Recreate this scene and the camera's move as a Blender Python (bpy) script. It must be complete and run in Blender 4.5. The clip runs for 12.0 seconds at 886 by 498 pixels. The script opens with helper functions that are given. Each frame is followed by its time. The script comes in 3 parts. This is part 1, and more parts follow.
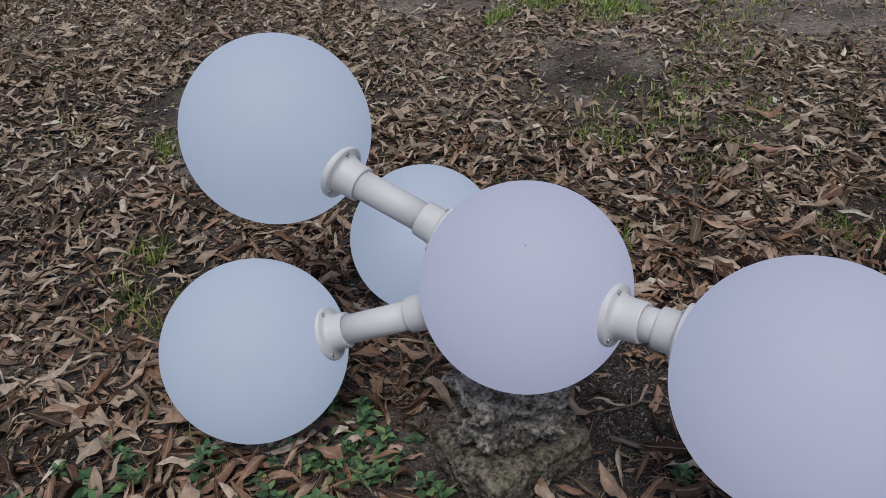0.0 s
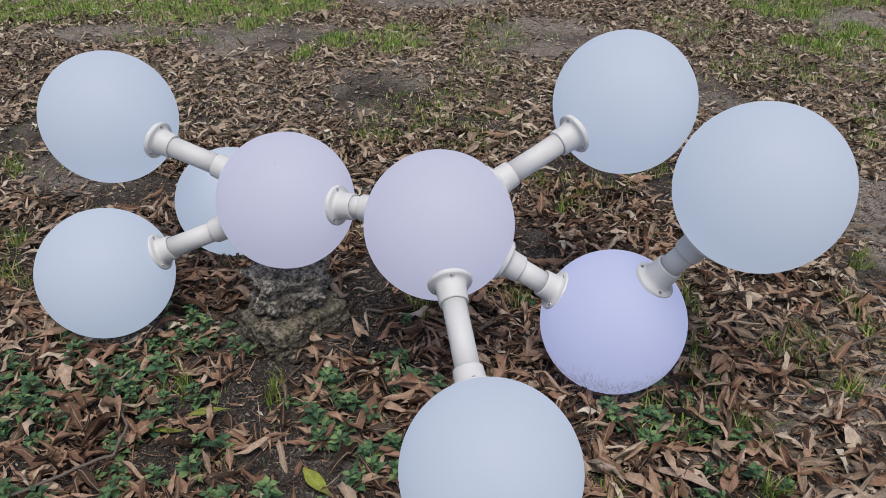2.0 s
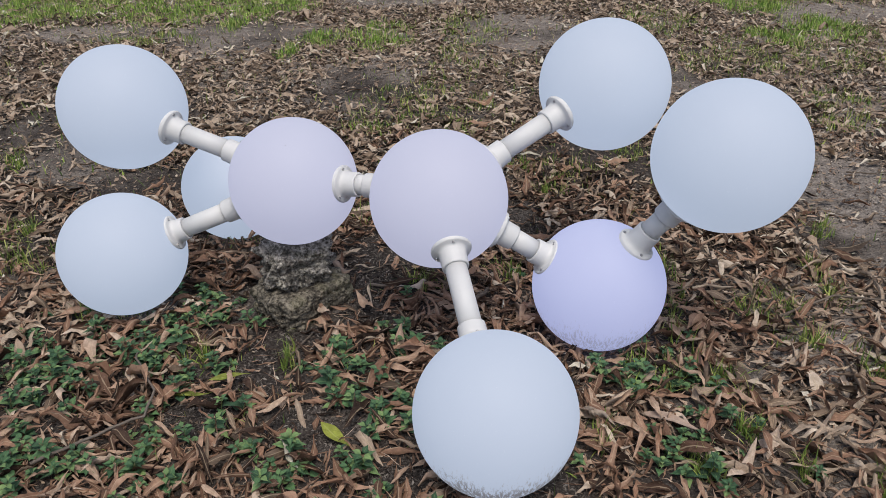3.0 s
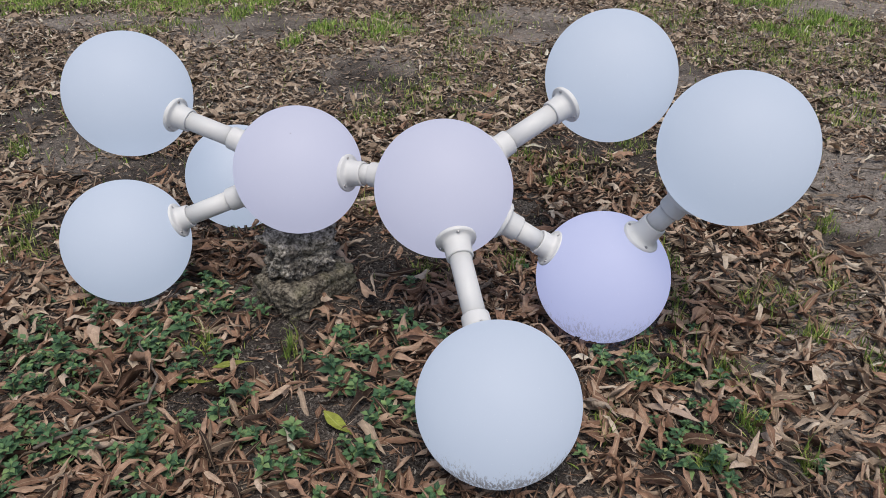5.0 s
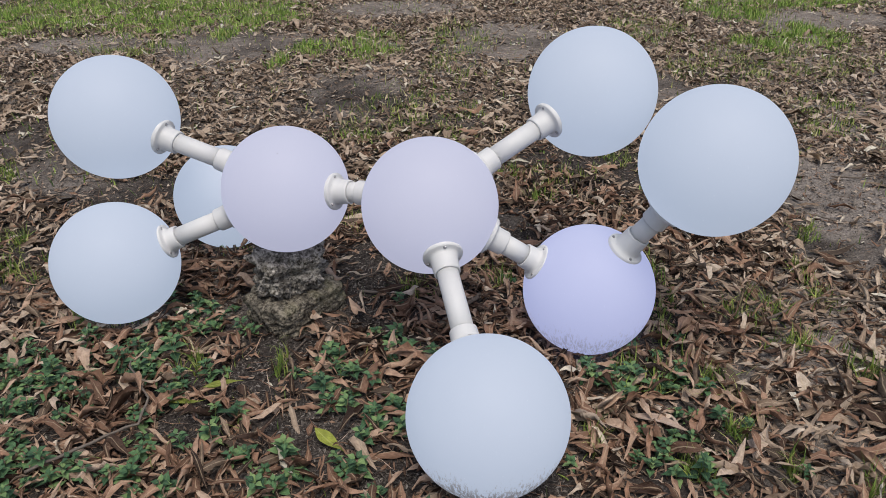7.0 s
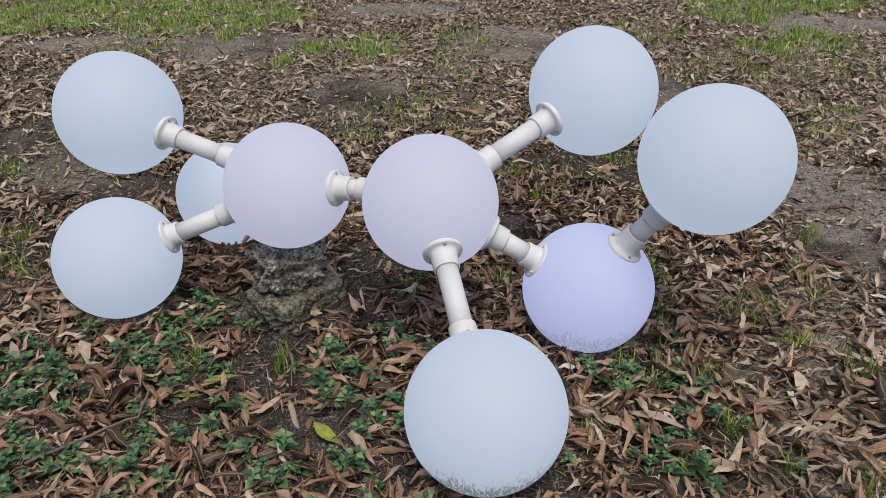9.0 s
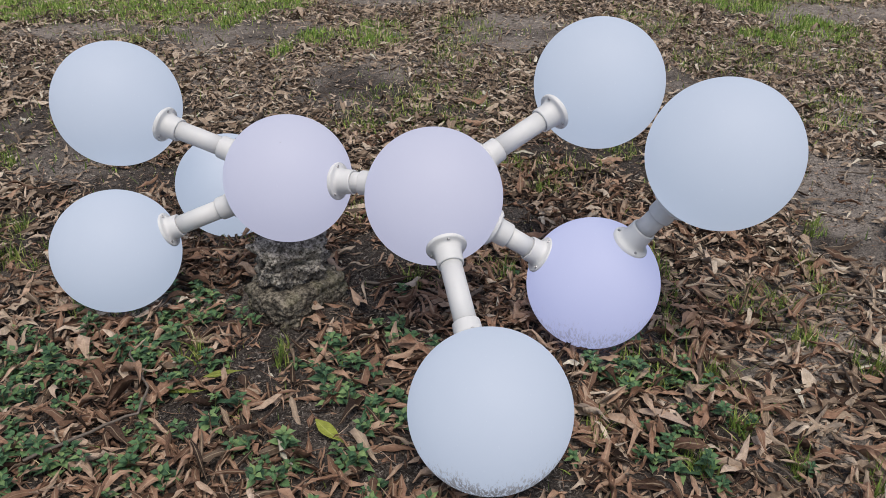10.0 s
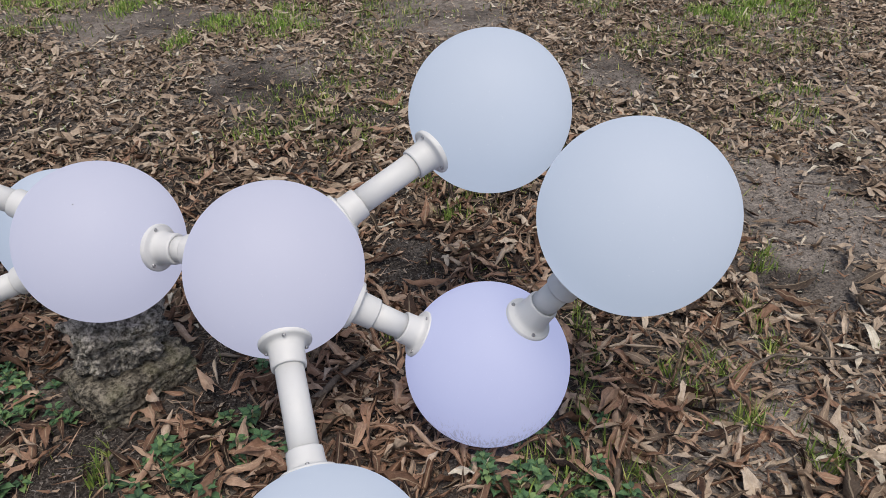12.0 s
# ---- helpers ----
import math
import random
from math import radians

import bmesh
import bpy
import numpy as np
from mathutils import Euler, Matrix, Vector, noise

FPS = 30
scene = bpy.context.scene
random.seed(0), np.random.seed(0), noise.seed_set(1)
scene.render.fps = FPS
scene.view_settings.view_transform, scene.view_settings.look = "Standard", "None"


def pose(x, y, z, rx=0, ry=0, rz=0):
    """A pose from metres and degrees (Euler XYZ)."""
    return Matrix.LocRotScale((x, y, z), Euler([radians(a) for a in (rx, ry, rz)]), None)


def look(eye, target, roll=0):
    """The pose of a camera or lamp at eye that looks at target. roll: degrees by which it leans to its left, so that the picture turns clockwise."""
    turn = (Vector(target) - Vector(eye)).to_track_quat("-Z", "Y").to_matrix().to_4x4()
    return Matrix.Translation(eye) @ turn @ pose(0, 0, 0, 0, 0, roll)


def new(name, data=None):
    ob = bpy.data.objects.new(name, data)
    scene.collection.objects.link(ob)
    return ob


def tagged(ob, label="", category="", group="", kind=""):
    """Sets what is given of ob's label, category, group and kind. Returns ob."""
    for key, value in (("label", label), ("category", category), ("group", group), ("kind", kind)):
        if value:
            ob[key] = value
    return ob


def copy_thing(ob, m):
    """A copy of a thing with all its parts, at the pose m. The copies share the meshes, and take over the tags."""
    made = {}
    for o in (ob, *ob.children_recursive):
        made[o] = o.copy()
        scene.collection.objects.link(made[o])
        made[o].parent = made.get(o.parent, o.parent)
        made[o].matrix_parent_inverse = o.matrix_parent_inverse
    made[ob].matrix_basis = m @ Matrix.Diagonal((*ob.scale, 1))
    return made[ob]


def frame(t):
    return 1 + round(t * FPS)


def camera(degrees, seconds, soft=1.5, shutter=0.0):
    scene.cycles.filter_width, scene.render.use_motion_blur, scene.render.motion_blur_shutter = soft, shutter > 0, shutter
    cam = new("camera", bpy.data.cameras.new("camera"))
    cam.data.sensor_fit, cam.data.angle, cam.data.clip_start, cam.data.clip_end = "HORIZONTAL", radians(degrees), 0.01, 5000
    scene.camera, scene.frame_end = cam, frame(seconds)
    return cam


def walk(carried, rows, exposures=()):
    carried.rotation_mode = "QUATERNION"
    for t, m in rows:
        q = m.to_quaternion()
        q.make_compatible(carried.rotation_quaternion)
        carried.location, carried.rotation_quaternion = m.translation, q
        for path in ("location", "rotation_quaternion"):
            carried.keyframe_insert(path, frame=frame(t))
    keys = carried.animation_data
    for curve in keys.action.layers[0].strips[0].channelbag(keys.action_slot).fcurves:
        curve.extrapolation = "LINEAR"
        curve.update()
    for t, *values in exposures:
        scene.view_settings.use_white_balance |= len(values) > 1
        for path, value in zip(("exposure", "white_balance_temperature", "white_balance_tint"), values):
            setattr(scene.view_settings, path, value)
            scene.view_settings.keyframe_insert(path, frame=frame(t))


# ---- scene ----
# camera and its walk
cam = camera(60.84, 12.0, soft=0.7)
ROWS = [
    (0.0, -0.3162, -0.9309, 1.2930, 56.033, 1.453, 13.707),
    (0.2, -0.2201, -1.0160, 1.3026, 56.327, -0.181, 13.277),
    (0.3, -0.1839, -1.0657, 1.3126, 56.617, -0.341, 12.297),
    (0.5, -0.1144, -1.1616, 1.3316, 56.877, 0.405, 10.237),
    (0.7, -0.0947, -1.2673, 1.3520, 56.910, -0.739, 6.230),
    (0.8, -0.0725, -1.3334, 1.3605, 57.429, -0.395, 5.565),
    (1.0, -0.0505, -1.4439, 1.3954, 58.275, 0.920, 4.218),
    (1.5, 0.0180, -1.6139, 1.4239, 60.132, 0.688, 2.544),
    (2.0, 0.0783, -1.7602, 1.4234, 59.728, 0.658, 1.865),
    (2.5, 0.0405, -1.8970, 1.4377, 59.846, 0.721, 0.931),
    (3.0, 0.0113, -1.9577, 1.4410, 59.781, 0.827, -0.430),
    (5.0, 0.0025, -1.9600, 1.4308, 59.298, 0.336, -0.029),
    (5.5, 0.0091, -1.9621, 1.4366, 59.442, 0.208, 0.000),
    (6.0, 0.0133, -1.9712, 1.4387, 59.881, 0.344, -0.543),
    (6.5, 0.0174, -1.9735, 1.4402, 60.062, 0.750, -0.995),
    (7.0, 0.0099, -1.9817, 1.4456, 60.429, 0.920, -1.261),
    (9.0, 0.0160, -1.9998, 1.4336, 60.698, 0.598, -0.883),
    (9.5, -0.0009, -1.9832, 1.4279, 60.128, 0.450, -0.953),
    (10.0, 0.0049, -1.9631, 1.4368, 59.756, 0.425, -0.837),
    (10.5, 0.0548, -1.9120, 1.4452, 59.778, 0.659, -1.254),
    (11.0, 0.1704, -1.8000, 1.4395, 59.477, 0.480, -2.194),
    (11.3, 0.2237, -1.7303, 1.4144, 57.612, 0.487, -2.324),
    (11.5, 0.2498, -1.6538, 1.4019, 57.299, 0.620, -2.837),
    (11.8, 0.2897, -1.5015, 1.4087, 57.211, 1.065, -3.759),
    (12.0, 0.3009, -1.4254, 1.4208, 57.211, 0.838, -3.632),
]
EXPOSURES = [(0.0, -0.36, 6200, 10), (0.5, -0.32, 6250, 10), (1.0, -0.22, 6350, 10), (2.0, 0.02, 6480, 10), (3.0, 0.13, 6500, 10), (12.0, 0.12, 6580, 10)]
walk(cam, [(t, pose(*row)) for t, *row in ROWS], EXPOSURES)

# light: a bright overcast sky over an open, lightly shaded lawn
SUN_HEIGHT, SUN_TURN = 68.0, 168.0
world = bpy.data.worlds.new("overcast_sky")
world.use_nodes = True
scene.world = world
sky = world.node_tree.nodes.new("ShaderNodeTexSky")
sky.sky_type, sky.sun_disc = "NISHITA", False
sky.sun_elevation, sky.sun_rotation = radians(SUN_HEIGHT), radians(SUN_TURN)
sky.air_density, sky.dust_density, sky.ozone_density = 1.0, 4.0, 1.0
background = world.node_tree.nodes["Background"]
background.inputs["Strength"].default_value = 0.1
world.node_tree.links.new(sky.outputs[0], background.inputs["Color"])
sun = new("sun", bpy.data.lights.new("sun", "SUN"))
sun.data.energy, sun.data.angle, sun.data.color = 1.8, radians(28), (1.0, 0.95, 0.88)
toward = Vector((math.sin(radians(SUN_TURN)) * math.cos(radians(SUN_HEIGHT)), math.cos(radians(SUN_TURN)) * math.cos(radians(SUN_HEIGHT)), math.sin(radians(SUN_HEIGHT))))
sun.matrix_world = look(toward * 20, (0, 0, 0))


# ---- material tools ----
def material(name, rough=0.6, specular=0.5):
    m = bpy.data.materials.new(name)
    m.use_nodes = True
    nt = m.node_tree
    bsdf = nt.nodes["Principled BSDF"]
    bsdf.inputs["Roughness"].default_value = rough
    bsdf.inputs["Specular IOR Level"].default_value = specular
    return m, nt, bsdf


def node(nt, kind, **values):
    n = nt.nodes.new(kind)
    for key, value in values.items():
        n.inputs[key.replace("_", " ")].default_value = value
    return n


def noise_of(nt, vector, scale, detail=4.0, rough=0.6):
    n = node(nt, "ShaderNodeTexNoise", Scale=scale, Detail=detail, Roughness=rough)
    if vector is not None:
        nt.links.new(vector, n.inputs["Vector"])
    return n.outputs["Fac"]


def ramp_of(nt, fac, stops):
    r = nt.nodes.new("ShaderNodeValToRGB")
    e = r.color_ramp.elements
    while len(e) < len(stops):
        e.new(0.5)
    for el, (pos, col) in zip(e, stops):
        el.position = pos
        el.color = (*col, 1) if len(col) == 3 else col
    nt.links.new(fac, r.inputs["Fac"])
    return r.outputs["Color"]


def mix_of(nt, fac, a, b, blend="MIX"):
    n = nt.nodes.new("ShaderNodeMix")
    n.data_type, n.blend_type = "RGBA", blend
    for value, socket in ((fac, n.inputs[0]), (a, n.inputs[6]), (b, n.inputs[7])):
        if isinstance(value, (int, float)):
            socket.default_value = value
        elif isinstance(value, tuple):
            socket.default_value = (*value, 1)
        else:
            nt.links.new(value, socket)
    return n.outputs[2]


def math_of(nt, op, a, b=0.0, clamp=False):
    n = nt.nodes.new("ShaderNodeMath")
    n.operation, n.use_clamp = op, clamp
    for value, socket in ((a, n.inputs[0]), (b, n.inputs[1])):
        if isinstance(value, (int, float)):
            socket.default_value = value
        else:
            nt.links.new(value, socket)
    return n.outputs[0]


def bump_of(nt, bsdf, height, strength, distance):
    n = node(nt, "ShaderNodeBump", Strength=strength, Distance=distance)
    nt.links.new(height, n.inputs["Height"])
    nt.links.new(n.outputs[0], bsdf.inputs["Normal"])


def coords(nt, which="Object"):
    return nt.nodes.new("ShaderNodeTexCoord").outputs[which]


def grey(v):
    return (v, v, v)


# ---- materials ----
def globe_material(name, tint, glow, mud):
    m, nt, bsdf = material(name, 0.6, 0.2)
    at = coords(nt)
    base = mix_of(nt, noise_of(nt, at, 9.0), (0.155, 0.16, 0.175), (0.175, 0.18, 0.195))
    specks = ramp_of(nt, noise_of(nt, at, 150.0, 1.0), [(0.0, grey(1)), (0.22, grey(1)), (0.25, grey(0))])
    base = mix_of(nt, math_of(nt, "MULTIPLY", specks, 0.35), base, (0.3, 0.29, 0.27))
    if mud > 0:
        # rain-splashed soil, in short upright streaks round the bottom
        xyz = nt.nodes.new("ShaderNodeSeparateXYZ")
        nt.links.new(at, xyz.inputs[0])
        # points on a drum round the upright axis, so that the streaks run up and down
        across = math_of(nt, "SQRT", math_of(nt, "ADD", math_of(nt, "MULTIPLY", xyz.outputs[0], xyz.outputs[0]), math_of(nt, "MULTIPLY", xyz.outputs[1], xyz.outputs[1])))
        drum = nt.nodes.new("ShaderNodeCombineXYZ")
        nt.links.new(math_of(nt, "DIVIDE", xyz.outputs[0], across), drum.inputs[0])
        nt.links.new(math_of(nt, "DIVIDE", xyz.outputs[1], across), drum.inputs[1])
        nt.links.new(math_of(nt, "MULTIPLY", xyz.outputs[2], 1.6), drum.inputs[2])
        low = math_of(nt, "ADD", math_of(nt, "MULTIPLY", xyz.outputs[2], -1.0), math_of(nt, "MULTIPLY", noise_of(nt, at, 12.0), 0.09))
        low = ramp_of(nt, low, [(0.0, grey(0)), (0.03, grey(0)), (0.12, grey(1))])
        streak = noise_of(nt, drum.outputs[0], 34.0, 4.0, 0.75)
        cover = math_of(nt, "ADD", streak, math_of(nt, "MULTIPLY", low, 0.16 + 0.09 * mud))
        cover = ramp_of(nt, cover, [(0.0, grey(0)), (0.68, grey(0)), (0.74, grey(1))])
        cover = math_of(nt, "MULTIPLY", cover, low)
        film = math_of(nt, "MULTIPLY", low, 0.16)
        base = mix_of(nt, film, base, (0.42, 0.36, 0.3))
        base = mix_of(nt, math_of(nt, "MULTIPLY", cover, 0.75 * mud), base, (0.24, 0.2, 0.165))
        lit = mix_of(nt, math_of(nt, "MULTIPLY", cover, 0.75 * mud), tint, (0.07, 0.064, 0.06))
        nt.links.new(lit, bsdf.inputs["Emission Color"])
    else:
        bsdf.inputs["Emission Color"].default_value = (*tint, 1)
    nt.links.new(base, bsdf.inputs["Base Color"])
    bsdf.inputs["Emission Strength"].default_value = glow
    bump_of(nt, bsdf, noise_of(nt, at, 420.0, 2.0), 0.05, 0.001)
    return m


def plastic_material():
    m, nt, bsdf = material("white_pvc", 0.5, 0.4)
    at = coords(nt)
    base = mix_of(nt, noise_of(nt, at, 18.0), (0.6, 0.61, 0.615), (0.67, 0.68, 0.68))
    grime = ramp_of(nt, noise_of(nt, at, 60.0, 5.0, 0.7), [(0.0, grey(0)), (0.62, grey(0)), (0.8, grey(1))])
    base = mix_of(nt, math_of(nt, "MULTIPLY", grime, 0.25), base, (0.4, 0.38, 0.34))
    nt.links.new(base, bsdf.inputs["Base Color"])
    bump_of(nt, bsdf, noise_of(nt, at, 90.0, 3.0), 0.08, 0.002)
    return m


def screw_material():
    m, nt, bsdf = material("zinc_screw", 0.35)
    bsdf.inputs["Metallic"].default_value = 0.9
    at = coords(nt)
    nt.links.new(mix_of(nt, noise_of(nt, at, 300.0), (0.3, 0.3, 0.31), (0.55, 0.55, 0.56)), bsdf.inputs["Base Color"])
    return m


def soil_material():
    m, nt, bsdf = material("dark_sandy_soil", 1.0, 0.08)
    at = coords(nt)
    fine = noise_of(nt, at, 140.0, 6.0, 0.75)
    mid = noise_of(nt, at, 22.0, 6.0, 0.65)
    broad = noise_of(nt, at, 1.3, 3.0)
    soil = ramp_of(nt, fine, [(0.3, (0.014, 0.012, 0.011)), (0.5, (0.054, 0.047, 0.043)), (0.7, (0.19, 0.172, 0.158))])
    sand = ramp_of(nt, fine, [(0.3, (0.13, 0.113, 0.098)), (0.5, (0.3, 0.265, 0.235)), (0.72, (0.54, 0.49, 0.44))])
    xyz = nt.nodes.new("ShaderNodeSeparateXYZ")
    nt.links.new(at, xyz.inputs[0])
    # a paler trodden strip of sand lies behind the sculpture
    strip = math_of(nt, "MULTIPLY", math_of(nt, "MULTIPLY", math_of(nt, "SUBTRACT", xyz.outputs[1], 1.5), 0.6, True), 0.2)
    side = math_of(nt, "MULTIPLY", math_of(nt, "MULTIPLY", math_of(nt, "SUBTRACT", xyz.outputs[0], 0.7), 0.9, True), 0.24)
    sandy = ramp_of(nt, math_of(nt, "ADD", broad, math_of(nt, "MAXIMUM", strip, side)), [(0.52, grey(0)), (0.75, grey(1))])
    col = mix_of(nt, sandy, soil, sand)
    col = mix_of(nt, ramp_of(nt, mid, [(0.35, grey(0.55)), (0.65, grey(0))]), col, (0.035, 0.028, 0.024))
    nt.links.new(col, bsdf.inputs["Base Color"])
    bits = node(nt, "ShaderNodeTexVoronoi", Scale=95.0)
    nt.links.new(at, bits.inputs["Vector"])
    height = math_of(nt, "ADD", math_of(nt, "MULTIPLY", bits.outputs["Distance"], 0.6), mid)
    bump_of(nt, bsdf, height, 0.9, 0.012)
    return m


def leaf_material(name, single, stops, rough=0.68, vein=(0.5, 0.4, 0.28), blotch=0.55):
    """Leaf paint: one tone a leaf, a paler midrib with side veins, and blotches."""
    m, nt, bsdf = material(name, rough, 0.25)
    if single:
        chance = nt.nodes.new("ShaderNodeObjectInfo").outputs["Random"]
    else:
        chance = nt.nodes.new("ShaderNodeNewGeometry").outputs["Random Per Island"]
    tone = ramp_of(nt, chance, stops)
    at = coords(nt)
    spots = noise_of(nt, at, 45.0, 5.0, 0.7)
    tone = mix_of(nt, ramp_of(nt, spots, [(0.4, grey(blotch)), (0.62, grey(0))]), tone, mix_of(nt, 1.0, tone, (0.38, 0.34, 0.3), "MULTIPLY"))
    tone = mix_of(nt, ramp_of(nt, noise_of(nt, at, 160.0, 3.0), [(0.55, grey(0)), (0.75, grey(0.3))]), tone, mix_of(nt, 0.5, tone, vein))
    uv = nt.nodes.new("ShaderNodeSeparateXYZ")
    nt.links.new(coords(nt, "UV"), uv.inputs[0])
    off = math_of(nt, "ABSOLUTE", math_of(nt, "SUBTRACT", uv.outputs[0], 0.5))
    rib = ramp_of(nt, off, [(0.0, grey(0.75)), (0.035, grey(0.6)), (0.06, grey(0))])
    tone = mix_of(nt, rib, tone, mix_of(nt, 0.6, tone, vein))
    nt.links.new(tone, bsdf.inputs["Base Color"])
    side = math_of(nt, "SINE", math_of(nt, "MULTIPLY", math_of(nt, "ADD", uv.outputs[1], math_of(nt, "MULTIPLY", off, -0.5)), 75.0))
    bump_of(nt, bsdf, math_of(nt, "ADD", math_of(nt, "MULTIPLY", side, 0.12), math_of(nt, "ADD", rib, spots)), 0.5, 0.004)
    return m


BROWNS = [(0.0, (0.0238, 0.0154, 0.0119)), (0.18, (0.0893, 0.05, 0.0333)), (0.36, (0.203, 0.116, 0.0762)), (0.6, (0.333, 0.2, 0.136)),
          (0.82, (0.429, 0.286, 0.203)), (0.96, (0.524, 0.392, 0.298)), (1.0, (0.619, 0.512, 0.417))]
# paler litter tones: weathered leaves, with sky light on far leaf tops painted in
WEATHERED_SKYLIT = [(0.0, (0.0593, 0.0431, 0.0326)), (0.2, (0.163, 0.119, 0.086)), (0.45, (0.312, 0.233, 0.171)), (0.75, (0.46, 0.366, 0.282)), (0.95, (0.622, 0.526, 0.423)), (1.0, (0.7, 0.682, 0.578))]
CRUMBS = [(0.0, (0.0101, 0.00864, 0.00792)), (0.4, (0.0504, 0.0432, 0.0389)), (0.75, (0.166, 0.146, 0.13)), (1.0, (0.324, 0.295, 0.266))]
GREENS = [(0.0, (0.0336, 0.077, 0.042)), (0.35, (0.063, 0.14, 0.0672)), (0.7, (0.112, 0.217, 0.0924)), (1.0, (0.224, 0.329, 0.126))]
FRESH = [(0.0, (0.104, 0.208, 0.039)), (0.4, (0.234, 0.403, 0.0715)), (0.8, (0.39, 0.546, 0.117)), (1.0, (0.585, 0.624, 0.26))]
BLADES = [(0.0, (0.072, 0.144, 0.03)), (0.35, (0.192, 0.3, 0.06)), (0.65, (0.336, 0.432, 0.096)), (0.85, (0.504, 0.504, 0.192)), (1.0, (0.66, 0.576, 0.36))]


def stone_material(name, pale, dark, moss):
    m, nt, bsdf = material(name, 0.92, 0.2)
    at = coords(nt)
    fine = noise_of(nt, at, 70.0, 8.0, 0.75)
    mid = noise_of(nt, at, 14.0, 6.0, 0.6)
    col = ramp_of(nt, fine, [(0.4, dark), (0.5, tuple((a + b) / 2 for a, b in zip(pale, dark))), (0.6, pale)])
    col = mix_of(nt, ramp_of(nt, mid, [(0.38, grey(0.7)), (0.5, grey(0))]), col, tuple(v * 0.55 for v in dark))
    lichen = ramp_of(nt, noise_of(nt, at, 10.0, 5.0), [(0.5, grey(0)), (0.66, grey(moss))])
    col = mix_of(nt, lichen, col, (0.2, 0.2, 0.085))
    nt.links.new(col, bsdf.inputs["Base Color"])
    pits = node(nt, "ShaderNodeTexVoronoi", Scale=60.0)
    nt.links.new(at, pits.inputs["Vector"])
    bump_of(nt, bsdf, math_of(nt, "ADD", fine, pits.outputs["Distance"]), 0.9, 0.012)
    return m


def bark_material():
    m, nt, bsdf = material("twig_bark", 0.85, 0.2)
    at = coords(nt)
    chance = nt.nodes.new("ShaderNodeObjectInfo").outputs["Random"]
    col = ramp_of(nt, noise_of(nt, at, 120.0, 5.0, 0.7), [(0.3, (0.05, 0.038, 0.03)), (0.6, (0.15, 0.12, 0.095)), (0.8, (0.26, 0.22, 0.18))])
    col = mix_of(nt, math_of(nt, "MULTIPLY", chance, 0.5), col, (0.2, 0.18, 0.16))
    nt.links.new(col, bsdf.inputs["Base Color"])
    bump_of(nt, bsdf, noise_of(nt, at, 200.0, 4.0), 0.6, 0.003)
    return m


PVC, SCREW, SOIL, BARK = plastic_material(), screw_material(), soil_material(), bark_material()
LEAF_ONE = leaf_material("dry_leaf_single", True, BROWNS)
LEAF_MANY = leaf_material("dry_leaf_litter", False, BROWNS)
# lighter copy of the litter paint, its colour holding sky light
LEAF_OLD_SKYLIT = leaf_material("weathered_skylit_litter", False, WEATHERED_SKYLIT)
SOIL_CRUMB = leaf_material("soil_crumb", False, CRUMBS, 0.95, (0.1, 0.09, 0.08), 0.3)
WEED_LEAF = leaf_material("weed_leaf", True, GREENS, 0.5, (0.16, 0.26, 0.1), 0.25)
GRASS = leaf_material("grass_blade", False, BLADES, 0.55, (0.25, 0.3, 0.1), 0.2)
FRESH_GRASS = leaf_material("fresh_grass_blade", False, FRESH, 0.55, (0.3, 0.4, 0.12), 0.15)
YELLOW_LEAF = leaf_material("yellow_green_leaf", True, [(0.0, (0.2, 0.24, 0.04)), (1.0, (0.3, 0.34, 0.06))], 0.5, (0.42, 0.44, 0.16), 0.5)
PALE_LEAF = leaf_material("bleached_leaf", True, [(0.0, (0.4, 0.3, 0.24)), (1.0, (0.48, 0.38, 0.3))], 0.6, (0.5, 0.42, 0.36), 0.35)


# ---- mesh tools ----
def ground_height(x, y):
    return (0.010 * noise.noise((x * 0.9, y * 0.9, 3.1)) + 0.006 * noise.noise((x * 3.1, y * 3.1, 7.7)) + 0.003 * noise.noise((x * 11, y * 11, 1.3))) * max(0.0, 1 - (abs(x) + abs(y)) / 60)


def part(name, bm, mat, parent, label="", at=None, smooth=True):
    """Links a bmesh as one mesh object under a thing or a part."""
    me = bm
    if isinstance(bm, bmesh.types.BMesh):
        me = bpy.data.meshes.new(name)
        for f in bm.faces:
            f.smooth = smooth
        bm.to_mesh(me)
        bm.free()
    if mat is not None and not me.materials:
        me.materials.append(mat)
    ob = new(name, me)
    ob.parent = parent
    if at is not None:
        ob.matrix_basis = at
    return tagged(ob, label)


def lathe(profile, n=40, closed=True):
    """A turned solid round z from (radius, height) pairs."""
    bm = bmesh.new()
    rings = []
    for r, z in profile:
        rings.append([bm.verts.new((r * math.cos(2 * math.pi * k / n), r * math.sin(2 * math.pi * k / n), z)) for k in range(n)])
    pairs = list(zip(rings, rings[1:])) + ([(rings[-1], rings[0])] if closed else [])
    for a, b in pairs:
        for k in range(n):
            bm.faces.new((a[k], a[(k + 1) % n], b[(k + 1) % n], b[k]))
    bmesh.ops.recalc_face_normals(bm, faces=bm.faces)
    return bm


